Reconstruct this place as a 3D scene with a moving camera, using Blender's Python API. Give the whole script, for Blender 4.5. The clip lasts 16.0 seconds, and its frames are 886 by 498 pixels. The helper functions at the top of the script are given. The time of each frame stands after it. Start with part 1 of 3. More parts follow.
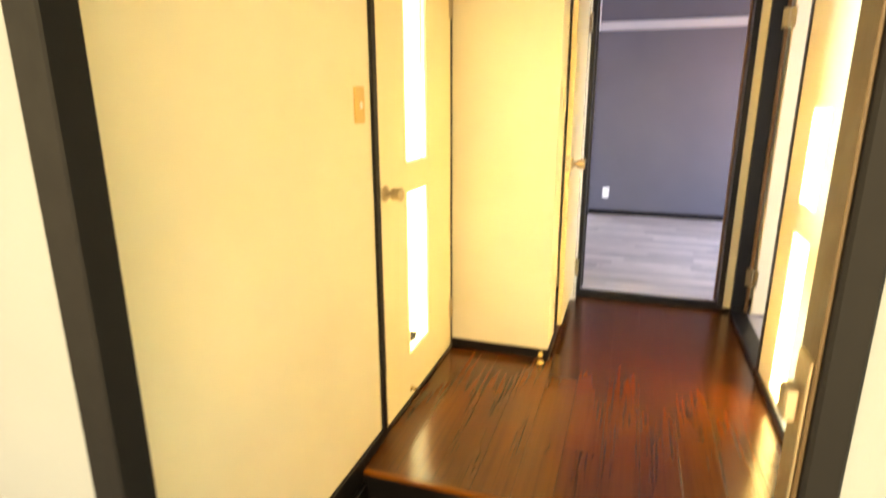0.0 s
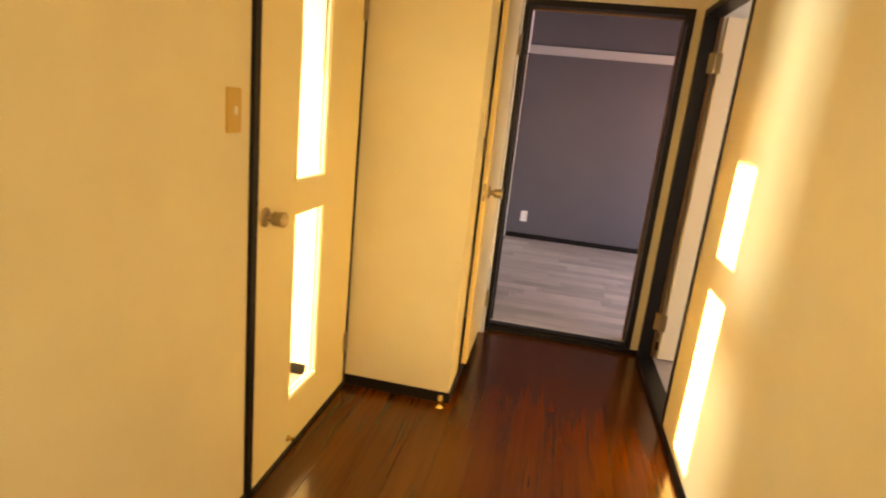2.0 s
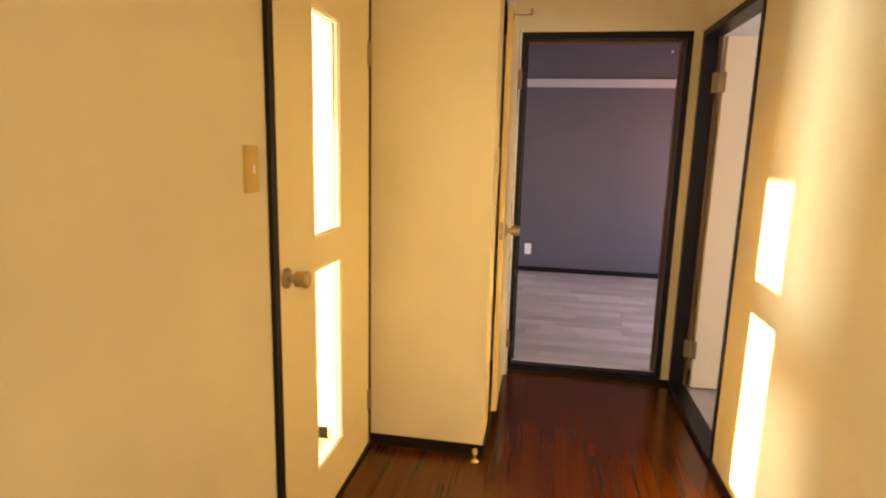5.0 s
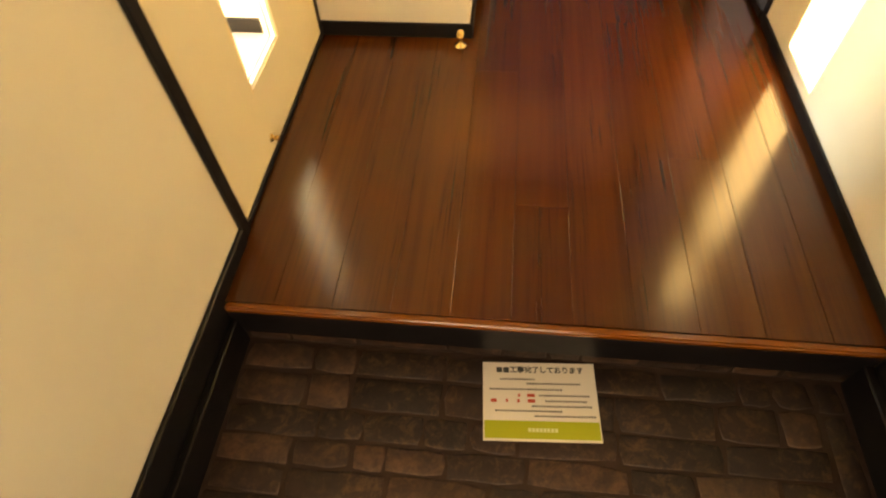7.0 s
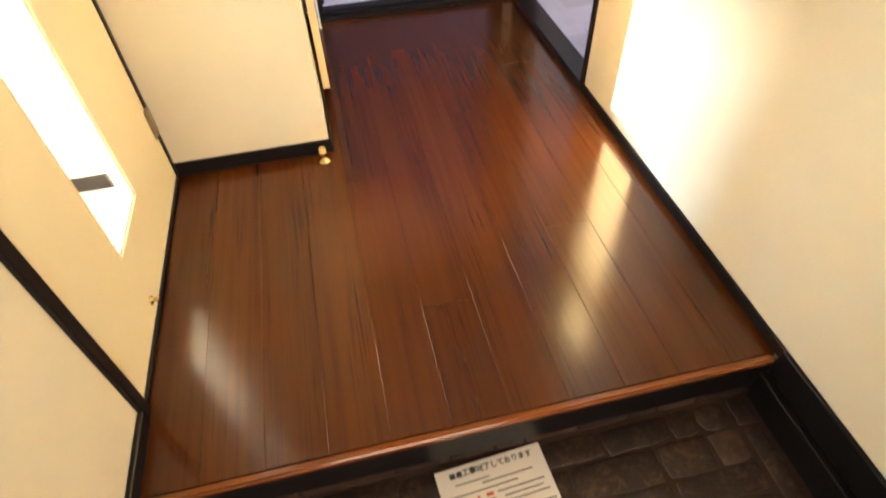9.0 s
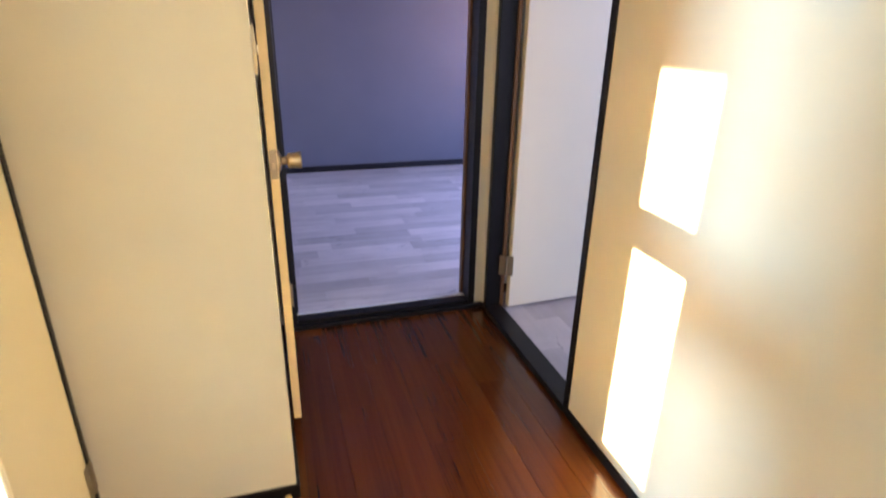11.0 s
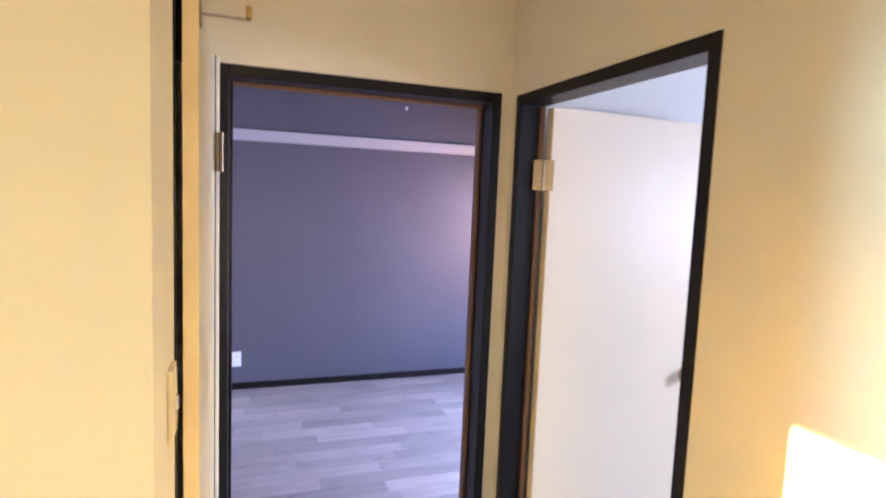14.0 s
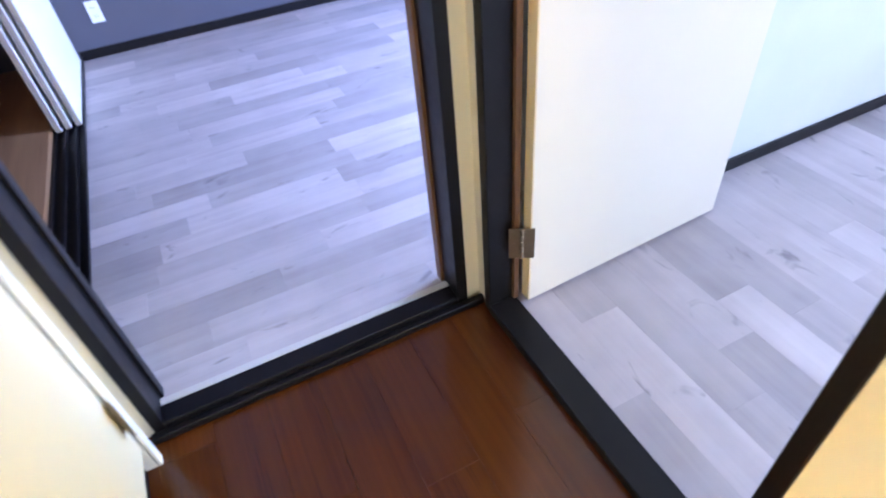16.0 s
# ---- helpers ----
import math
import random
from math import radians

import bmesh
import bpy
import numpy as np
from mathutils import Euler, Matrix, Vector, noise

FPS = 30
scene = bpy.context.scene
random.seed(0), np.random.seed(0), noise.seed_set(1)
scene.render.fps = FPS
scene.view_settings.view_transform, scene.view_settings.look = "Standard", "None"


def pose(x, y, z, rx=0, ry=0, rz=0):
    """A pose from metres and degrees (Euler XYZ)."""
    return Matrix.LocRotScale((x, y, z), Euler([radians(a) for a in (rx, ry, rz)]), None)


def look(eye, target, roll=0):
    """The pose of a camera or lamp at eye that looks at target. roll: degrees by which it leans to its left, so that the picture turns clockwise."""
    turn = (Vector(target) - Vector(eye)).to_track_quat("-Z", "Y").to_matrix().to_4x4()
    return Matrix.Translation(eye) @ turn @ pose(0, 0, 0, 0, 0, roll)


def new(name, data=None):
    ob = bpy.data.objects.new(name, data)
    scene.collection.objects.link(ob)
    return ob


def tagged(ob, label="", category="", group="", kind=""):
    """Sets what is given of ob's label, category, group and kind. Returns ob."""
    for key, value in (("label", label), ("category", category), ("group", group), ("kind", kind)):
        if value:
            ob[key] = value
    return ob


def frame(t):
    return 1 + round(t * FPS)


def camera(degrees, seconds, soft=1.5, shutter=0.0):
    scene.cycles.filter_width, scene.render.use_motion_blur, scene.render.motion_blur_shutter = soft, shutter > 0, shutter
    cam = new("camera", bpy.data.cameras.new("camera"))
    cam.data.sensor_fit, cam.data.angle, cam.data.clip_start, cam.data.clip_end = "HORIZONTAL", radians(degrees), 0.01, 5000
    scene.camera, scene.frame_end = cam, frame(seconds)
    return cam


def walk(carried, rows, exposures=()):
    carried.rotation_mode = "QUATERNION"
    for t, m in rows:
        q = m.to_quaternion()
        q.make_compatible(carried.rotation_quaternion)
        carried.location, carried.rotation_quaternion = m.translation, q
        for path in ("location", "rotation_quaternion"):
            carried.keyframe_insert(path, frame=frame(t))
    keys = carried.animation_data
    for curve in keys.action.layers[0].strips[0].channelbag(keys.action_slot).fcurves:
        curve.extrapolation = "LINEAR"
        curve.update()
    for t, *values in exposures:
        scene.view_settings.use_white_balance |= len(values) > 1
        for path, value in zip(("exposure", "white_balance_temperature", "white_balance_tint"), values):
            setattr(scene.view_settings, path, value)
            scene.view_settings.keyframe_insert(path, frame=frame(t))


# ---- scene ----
cam = camera(76.2, 16.0, 2.0, 0.5)
PATH = [
    (0, (0.876, -1.623, 1.336), (0.262, 0.209, 0.817), -0.2),
    (0.5, (0.873, -1.568, 1.39), (0.33, 0.328, 1.062), 4.6),
    (1, (0.851, -1.422, 1.388), (0.329, 0.474, 1.027), 5.0),
    (1.5, (0.843, -1.355, 1.393), (0.32, 0.539, 1.021), 3.9),
    (2, (0.869, -1.305, 1.379), (0.525, 0.604, 0.892), 6.0),
    (2.5, (0.877, -1.279, 1.368), (0.603, 0.644, 0.89), 6.3),
    (3, (0.865, -1.251, 1.373), (0.624, 0.69, 0.955), 5.6),
    (3.2, (0.864, -1.252, 1.388), (0.616, 0.701, 1.034), 4.9),
    (5.3, (0.687, -1.202, 1.378), (0.297, 0.726, 1.017), -0.2),
    (5.5, (0.654, -1.112, 1.325), (0.169, 0.755, 0.794), -1.4),
    (6, (0.607, -0.995, 1.235), (0.145, 0.659, 0.209), -1.4),
    (6.5, (0.666, -0.741, 1.183), (0.357, 0.622, -0.247), -3.6),
    (7, (0.656, -0.634, 1.16), (0.477, 0.54, -0.449), -3.6),
    (7.5, (0.603, -0.584, 1.184), (0.652, 0.594, -0.432), -2.1),
    (8, (0.556, -0.571, 1.2), (0.833, 0.62, -0.383), 0.5),
    (8.5, (0.578, -0.562, 1.211), (0.858, 0.696, -0.319), -0.8),
    (9, (0.584, -0.557, 1.234), (0.85, 0.779, -0.23), -2.4),
    (9.5, (0.592, -0.552, 1.281), (0.917, 0.927, -0.026), -0.5),
    (10, (0.56, -0.522, 1.335), (0.988, 1.084, 0.222), 0.8),
    (10.2, (0.569, -0.486, 1.358), (1.016, 1.167, 0.324), 1.0),
    (12.5, (0.48, 0.062, 1.42), (1.227, 1.858, 0.954), 1.3),
    (13, (0.524, 0.11, 1.434), (1.285, 1.917, 1.039), 1.2),
    (13.5, (0.597, 0.254, 1.562), (1.352, 2.093, 1.342), 0.6),
    (13.8, (0.637, 0.298, 1.646), (1.347, 2.16, 1.475), 1.4),
    (14, (0.634, 0.343, 1.67), (1.307, 2.217, 1.475), 2.4),
    (14.2, (0.631, 0.398, 1.672), (1.307, 2.256, 1.37), 3.2),
    (14.5, (0.609, 0.52, 1.586), (1.342, 2.313, 1.087), 1.3),
    (15, (0.634, 0.698, 1.471), (1.422, 2.268, 0.514), 1.0),
    (15.5, (0.818, 0.921, 1.34), (1.44, 2.396, 0.141), -3.8),
    (16, (0.985, 1.124, 1.298), (1.556, 2.494, -0.042), -6.0),
]

EXPOSURES = [
    (0.0, 4.6, 10500, 2), (0.5, 4.15, 15500, 8), (1.5, 3.6, 24000, 17), (3.0, 3.5, 23500, 19), (5.5, 3.45, 13600, 20), (6.5, 3.4, 11400, 18),
    (7.0, 3.85, 9700, 15), (7.5, 4.3, 8300, 15), (8.0, 4.7, 7400, 16), (9.0, 4.3, 7000, 16), (10.0, 3.65, 6800, 18), (12.5, 3.9, 6100, 14), (13.5, 4.1, 6900, 15), (14.2, 4.1, 6800, 12), (15.0, 4.28, 6300, 9), (16.0, 4.52, 5900, 8),
]
walk(cam, [(t, look(eye, target, roll)) for t, eye, target, roll in PATH], EXPOSURES)

# ---- light ----
SUN_WAY = Vector((1.54, 0.263, -0.163)).normalized()
world = bpy.data.worlds.new("evening_sky")
scene.world = world
world.use_nodes = True
wt = world.node_tree
sky = wt.nodes.new("ShaderNodeTexSky")
sky.sky_type, sky.sun_disc = "NISHITA", False
sky.sun_elevation = math.asin(-SUN_WAY.z)
sky.sun_rotation = math.atan2(-SUN_WAY.x, -SUN_WAY.y)
wt.nodes["Background"].inputs[1].default_value = 0.1
wt.links.new(sky.outputs[0], wt.nodes["Background"].inputs[0])

sun = new("sun", bpy.data.lights.new("sun", "SUN"))
sun.data.energy, sun.data.color, sun.data.angle = 5.0, (1.0, 0.78, 0.47), radians(0.53)
sun.rotation_mode = "QUATERNION"
sun.rotation_quaternion = SUN_WAY.to_track_quat("-Z", "Y")


def window_light(name, eye, target, w, h, watts, color, spread=180):
    """An area lamp at an opening, for sky light or an added glow."""
    lamp = new(name, bpy.data.lights.new(name, "AREA"))
    lamp.data.shape, lamp.data.size, lamp.data.size_y = "RECTANGLE", w, h
    lamp.data.energy, lamp.data.color, lamp.data.spread = watts, color, radians(spread)
    lamp.matrix_world = look(eye, target)


window_light("sky_light_grey_room", (3.86, 3.05, 1.2), (1.2, 3.9, 0.0), 1.1, 1.4, 8.4, (0.36, 0.46, 1.0), 130)
# warm lamp added and aimed to make the glow on the far grey wall
window_light("added_warm_light_grey_room", (3.86, 4.0, 1.2), (2.6, 5.06, 1.45), 0.35, 0.5, 1.0, (1.0, 0.52, 0.24), 75)
window_light("sky_light_side_room", (4.26, 0.30, 1.55), (0, 1.0, 0.7), 0.6, 0.6, 4.4, (0.52, 0.62, 1.0))
window_light("sky_light_sunny_room", (-2.56, 0.56, 1.49), (0, 0.65, 0.9), 0.52, 0.42, 19, (0.48, 0.73, 1.0))
window_light("sky_light_entrance", (0.56, -2.62, 1.2), (0.56, 0, 1.2), 3.0, 1.3, 6.4, (1.0, 0.75, 0.53))

# ---- materials ----


def material(name, rough=0.5, metal=0.0):
    m = bpy.data.materials.new(name)
    m.use_nodes = True
    b = m.node_tree.nodes["Principled BSDF"]
    b.inputs["Roughness"].default_value, b.inputs["Metallic"].default_value = rough, metal
    return m, m.node_tree, b


def node(nt, kind, **values):
    n = nt.nodes.new(kind)
    for key, value in values.items():
        n.inputs[key.replace("_", " ")].default_value = value
    return n


def coords(nt, scale=(1, 1, 1), jitter=False):
    """Object coordinates in metres, stretched; with jitter every piece takes its own stretch of the pattern."""
    tc = nt.nodes.new("ShaderNodeNewGeometry")
    mp = nt.nodes.new("ShaderNodeMapping")
    mp.inputs["Scale"].default_value = scale
    nt.links.new(tc.outputs["Position"], mp.inputs["Vector"])
    if jitter:
        info = nt.nodes.new("ShaderNodeObjectInfo")
        mul = nt.nodes.new("ShaderNodeVectorMath")
        mul.operation = "SCALE"
        mul.inputs[0].default_value = (37.0, 53.0, 11.0)
        nt.links.new(info.outputs["Random"], mul.inputs["Scale"])
        nt.links.new(mul.outputs[0], mp.inputs["Location"])
    return mp.outputs[0]


def noise_of(nt, vec, scale, detail=4.0, rough=0.55, distort=0.0):
    n = node(nt, "ShaderNodeTexNoise", Scale=scale, Detail=detail, Roughness=rough, Distortion=distort)
    nt.links.new(vec, n.inputs["Vector"])
    return n.outputs["Fac"]


def ramp(nt, fac, stops):
    r = nt.nodes.new("ShaderNodeValToRGB")
    while len(r.color_ramp.elements) < len(stops):
        r.color_ramp.elements.new(0.5)
    for e, (p, c) in zip(r.color_ramp.elements, stops):
        e.position, e.color = p, (*c, 1) if len(c) == 3 else c
    nt.links.new(fac, r.inputs[0])
    return r.outputs[0]


def mix(nt, fac, a, b, how="MIX"):
    m = nt.nodes.new("ShaderNodeMix")
    m.data_type, m.blend_type = "RGBA", how
    for socket, value in ((m.inputs[0], fac), (m.inputs[6], a), (m.inputs[7], b)):
        if isinstance(value, (int, float)):
            socket.default_value = value
        elif isinstance(value, tuple):
            socket.default_value = (*value, 1)
        else:
            nt.links.new(value, socket)
    return m.outputs[2]


def bump(nt, b, height, strength, distance=0.001, under=None):
    n = node(nt, "ShaderNodeBump", Strength=strength, Distance=distance)
    nt.links.new(height, n.inputs["Height"])
    if under:
        nt.links.new(under, n.inputs["Normal"])
    nt.links.new(n.outputs[0], b.inputs["Normal"])
    return n.outputs[0]


def scaled(nt, fac, lo, hi):
    n = node(nt, "ShaderNodeMapRange")
    n.inputs["To Min"].default_value, n.inputs["To Max"].default_value = lo, hi
    nt.links.new(fac, n.inputs["Value"])
    return n.outputs[0]


def wallpaper(name, color, rough=0.62, grain=0.35):
    """Vinyl wall cloth: a fine woven relief and a faint large unevenness."""
    m, nt, b = material(name, rough)
    v = coords(nt)
    big = noise_of(nt, v, 2.3, 3)
    fine = noise_of(nt, v, 520, 2)
    dark = tuple(c * 0.90 for c in color)
    c = mix(nt, ramp(nt, big, [(0.3, (0, 0, 0)), (0.72, (1, 1, 1))]), dark, color)
    c = mix(nt, scaled(nt, fine, 0.0, 0.16), c, tuple(k * 0.72 for k in color))
    nt.links.new(c, b.inputs["Base Color"])
    weave = noise_of(nt, coords(nt, (1, 1, 0.25)), 700, 2)
    n1 = bump(nt, b, weave, grain, 0.0006)
    bump(nt, b, noise_of(nt, v, 6, 2), 0.12, 0.004, n1)
    b.inputs["Specular IOR Level"].default_value = 0.35
    return m


def painted(name, color, rough=0.4, grain=0.1, wear=0.08):
    m, nt, b = material(name, rough)
    v = coords(nt)
    big = noise_of(nt, v, 5, 4)
    c = mix(nt, scaled(nt, big, 0.0, 1.0), tuple(k * (1 - wear) for k in color), tuple(min(1, k * (1 + wear)) for k in color))
    nt.links.new(c, b.inputs["Base Color"])
    nt.links.new(scaled(nt, noise_of(nt, v, 30, 3), rough * 0.8, rough * 1.25), b.inputs["Roughness"])
    bump(nt, b, noise_of(nt, coords(nt, (1, 1, 0.1)), 180, 3), grain, 0.0006)
    return m


def wood(name, dark, light, along, rough=0.35, coat=0.0, relief=0.2, fine=26, spread=0.5, knots=0.0):
    """Wood print with the grain along one axis (0 x, 1 y, 2 z); every piece is cut from another place."""
    m, nt, b = material(name, rough)
    scale = [fine, fine, fine]
    scale[along] = fine * 0.045
    v = coords(nt, tuple(scale), True)
    grain = noise_of(nt, v, 1.0, 6, 0.6, 0.35)
    wide = [5.0, 5.0, 5.0]
    wide[along] = 0.5
    streak = noise_of(nt, coords(nt, tuple(wide), True), 1.0, 3, 0.5, 0.3)
    c = mix(nt, ramp(nt, grain, [(0.30, (0, 0, 0)), (0.70, (1, 1, 1))]), dark, light)
    c = mix(nt, scaled(nt, streak, 0.0, 0.55), c, tuple(k * 0.62 for k in light))
    if knots:
        spot = [11.0, 11.0, 11.0]
        spot[along] = 5.0
        speck = noise_of(nt, coords(nt, tuple(spot), True), 1.0, 3, 0.6, 0.8)
        c = mix(nt, ramp(nt, speck, [(0.64, (0, 0, 0)), (0.75, (knots,) * 3)]), c, tuple(k * 0.35 for k in dark))
        cloud = noise_of(nt, coords(nt, (3.0, 3.0, 3.0), True), 1.0, 4, 0.6)
        c = mix(nt, ramp(nt, cloud, [(0.35, (0, 0, 0)), (0.7, (0.45, 0.45, 0.45))]), c, tuple(min(1.0, k * 1.18) for k in light))
    info = nt.nodes.new("ShaderNodeObjectInfo")
    c = mix(nt, 1.0, c, ramp(nt, info.outputs["Random"], [(0.0, (1 - spread * 0.5,) * 3), (1.0, (1.0, 1.0, 1.0))]), "MULTIPLY")
    nt.links.new(c, b.inputs["Base Color"])
    nt.links.new(scaled(nt, grain, rough * 0.92, rough * 1.1), b.inputs["Roughness"])
    if relief:
        bump(nt, b, grain, relief, 0.0005)
    b.inputs["Coat Weight"].default_value, b.inputs["Coat Roughness"].default_value = coat, 0.12
    return m


def walnut(name):
    """Glossy dark walnut print: fine streaks, broad tone bands and patches of dark pores along y."""
    m, nt, b = material(name, 0.14)
    fine = noise_of(nt, coords(nt, (75, 1.5, 75), True), 1.0, 5, 0.6, 0.25)
    broad = noise_of(nt, coords(nt, (14, 0.5, 14), True), 1.0, 3, 0.5, 0.4)
    c = mix(nt, ramp(nt, fine, [(0.28, (0, 0, 0)), (0.72, (1, 1, 1))]), (0.055, 0.0129, 0.0022), (0.106, 0.0274, 0.0044))
    c = mix(nt, ramp(nt, broad, [(0.32, (0, 0, 0)), (0.68, (0.75, 0.75, 0.75))]), c, (0.112, 0.0303, 0.0049))
    pores = noise_of(nt, coords(nt, (190, 3.0, 190), True), 1.0, 3, 0.6, 0.6)
    where = noise_of(nt, coords(nt, (11, 1.6, 11), True), 1.0, 2, 0.5)
    lines = mix(nt, 1.0, ramp(nt, pores, [(0.36, (1, 1, 1)), (0.48, (0, 0, 0))]), ramp(nt, where, [(0.50, (0, 0, 0)), (0.66, (0.8, 0.8, 0.8))]), "MULTIPLY")
    c = mix(nt, lines, c, (0.020, 0.006, 0.002))
    info = nt.nodes.new("ShaderNodeObjectInfo")
    c = mix(nt, 1.0, c, ramp(nt, info.outputs["Random"], [(0.0, (0.80, 0.78, 0.76)), (1.0, (1.0, 1.0, 1.0))]), "MULTIPLY")
    nt.links.new(c, b.inputs["Base Color"])
    smear = noise_of(nt, coords(nt), 7, 4, 0.6)
    nt.links.new(scaled(nt, mix(nt, 0.5, fine, smear), 0.12, 0.25), b.inputs["Roughness"])
    bump(nt, b, fine, 0.05, 0.0004)
    b.inputs["Specular IOR Level"].default_value = 0.5
    return m


def metal(name, color, rough=0.28):
    m, nt, b = material(name, rough, 1.0)
    v = coords(nt)
    c = mix(nt, scaled(nt, noise_of(nt, v, 60, 3), 0, 1), tuple(k * 0.8 for k in color), color)
    nt.links.new(c, b.inputs["Base Color"])
    nt.links.new(scaled(nt, noise_of(nt, v, 140, 3), rough * 0.7, rough * 1.4), b.inputs["Roughness"])
    return m


WALL = wallpaper("cream_wall_cloth", (0.80, 0.73, 0.56))
GREY_WALL = wallpaper("grey_wall_cloth", (0.098, 0.098, 0.120), 0.38)
WHITE_WALL = wallpaper("white_wall_cloth", (0.78, 0.78, 0.77))
CEILING = wallpaper("white_ceiling_cloth", (0.80, 0.79, 0.76), 0.75)
# the ceiling cloth with dimmer light put into its colour, against floor reflections
DIMMED_CEILING = wallpaper("dimmed_ceiling_cloth", (0.30, 0.30, 0.31), 0.75)
PLASTER = wallpaper("outer_render", (0.165, 0.185, 0.205), 0.85, 0.8)
TRIM = painted("black_trim_film", (0.007, 0.006, 0.0065), 0.38, 0.15, 0.25)
TRIM.node_tree.nodes["Principled BSDF"].inputs["Specular IOR Level"].default_value = 0.25
ENTRY_TRIM = painted("black_steel_paint", (0.006, 0.006, 0.007), 0.6, 0.15, 0.2)
ENTRY_TRIM.node_tree.nodes["Principled BSDF"].inputs["Specular IOR Level"].default_value = 0.1
REVEAL = painted("brown_wood_stop", (0.16, 0.075, 0.03), 0.45, 0.2, 0.2)
# brown that stands in for warm sun glow on the entrance jamb
GLOW_REVEAL = painted("sun_glow_brown", (0.050, 0.030, 0.012), 0.5, 0.2, 0.2)
DOOR = painted("cream_door_film", (0.78, 0.69, 0.48), 0.42, 0.12, 0.03)
DOOR_WHITE = painted("white_door_film", (0.80, 0.71, 0.58), 0.36, 0.1, 0.03)
DOOR_WHITE.node_tree.nodes["Principled BSDF"].inputs["Specular IOR Level"].default_value = 0.3
EDGE = painted("tan_door_edge", (0.78, 0.62, 0.36), 0.5, 0.2, 0.1)
BEAD = painted("white_glazing_bead", (0.80, 0.78, 0.72), 0.4, 0.05, 0.03)
PLASTIC = painted("ivory_plastic", (0.60, 0.40, 0.15), 0.35, 0.0, 0.03)
IVORY = painted("pale_ivory_plastic", (0.74, 0.64, 0.45), 0.35, 0.0, 0.03)
WHITE_PLASTIC = painted("white_plastic", (0.80, 0.80, 0.78), 0.35, 0.0, 0.02)
RAIL_WHITE = painted("white_rail_paint", (0.38, 0.38, 0.39), 0.5, 0.05, 0.03)
STRIP = painted("pale_beige_strip", (0.58, 0.54, 0.48), 0.5, 0.2, 0.12)
SLIDE_EDGE = painted("tan_closet_door_edge", (0.42, 0.36, 0.27), 0.55, 0.3, 0.2)
STEEL = metal("satin_steel", (0.58, 0.47, 0.32), 0.34)
BRASS = metal("polished_brass", (0.80, 0.56, 0.24), 0.2)
HINGE = metal("zinc_hinge", (0.42, 0.35, 0.26), 0.40)
DARK_WOOD = walnut("dark_walnut_boards")
NOSING = wood("orange_oak_nosing", (0.16, 0.041, 0.0035), (0.29, 0.080, 0.0075), 0, 0.2, 0.5, 0.15, 30, 0.1)
GREY_PLANK = wood("grey_washed_planks", (0.42, 0.350, 0.320), (0.62, 0.535, 0.490), 0, 0.42, 0.0, 0.1, 16, 0.72, 0.9)
GREY_PLANK_ALONG = wood("grey_washed_planks_turned", (0.43, 0.365, 0.385), (0.63, 0.555, 0.570), 1, 0.42, 0.0, 0.1, 16, 0.72, 0.9)
PLYWOOD = wood("brown_plywood", (0.20, 0.10, 0.045), (0.38, 0.21, 0.10), 1, 0.5, 0.0, 0.15, 18, 0.2)
SEAM = painted("brown_brick_seam", (0.030, 0.013, 0.006), 0.8, 0.3, 0.3)
GROUT = painted("dark_seam", (0.020, 0.010, 0.006), 0.8, 0.2, 0.2)
CONCRETE = wallpaper("grey_concrete", (0.32, 0.31, 0.30), 0.9, 1.0)
PAPER = painted("white_paper", (0.80, 0.76, 0.66), 0.7, 0.05, 0.02)
INK = painted("black_ink", (0.055, 0.06, 0.055), 0.7, 0.0, 0.05)
RED_INK = painted("red_ink", (0.62, 0.08, 0.04), 0.7, 0.0, 0.05)
GREEN_INK = painted("yellow_green_ink", (0.42, 0.47, 0.03), 0.6, 0.0, 0.04)
PALE_INK = painted("pale_ink", (0.70, 0.74, 0.40), 0.6, 0.0, 0.04)


def brick_print():
    m, nt, b = material("aged_brick_print", 0.55)
    info = nt.nodes.new("ShaderNodeObjectInfo")
    tone = ramp(nt, info.outputs["Random"], [(0.0, (0.006, 0.0026, 0.0016)), (0.4, (0.016, 0.0068, 0.0038)), (0.72, (0.038, 0.0175, 0.0095)), (1.0, (0.11, 0.056, 0.032))])
    v = coords(nt, (1, 1, 1), True)
    blot = noise_of(nt, v, 30, 6, 0.75, 0.8)
    c = mix(nt, ramp(nt, blot, [(0.30, (0, 0, 0)), (0.60, (1, 1, 1))]), (0.020, 0.008, 0.004), tone)
    chalk = noise_of(nt, v, 32, 7, 0.78, 0.5)
    c = mix(nt, ramp(nt, chalk, [(0.48, (0, 0, 0)), (0.72, (0.5, 0.5, 0.5))]), c, (0.22, 0.12, 0.06))
    worn = noise_of(nt, coords(nt), 9, 5, 0.7, 0.6)
    c = mix(nt, ramp(nt, worn, [(0.34, (0.75, 0.75, 0.75)), (0.56, (0, 0, 0))]), c, (0.013, 0.006, 0.004))
    nt.links.new(c, b.inputs["Base Color"])
    nt.links.new(scaled(nt, blot, 0.45, 0.75), b.inputs["Roughness"])
    bump(nt, b, noise_of(nt, v, 120, 4), 0.35, 0.001)
    return m


BRICK = brick_print()


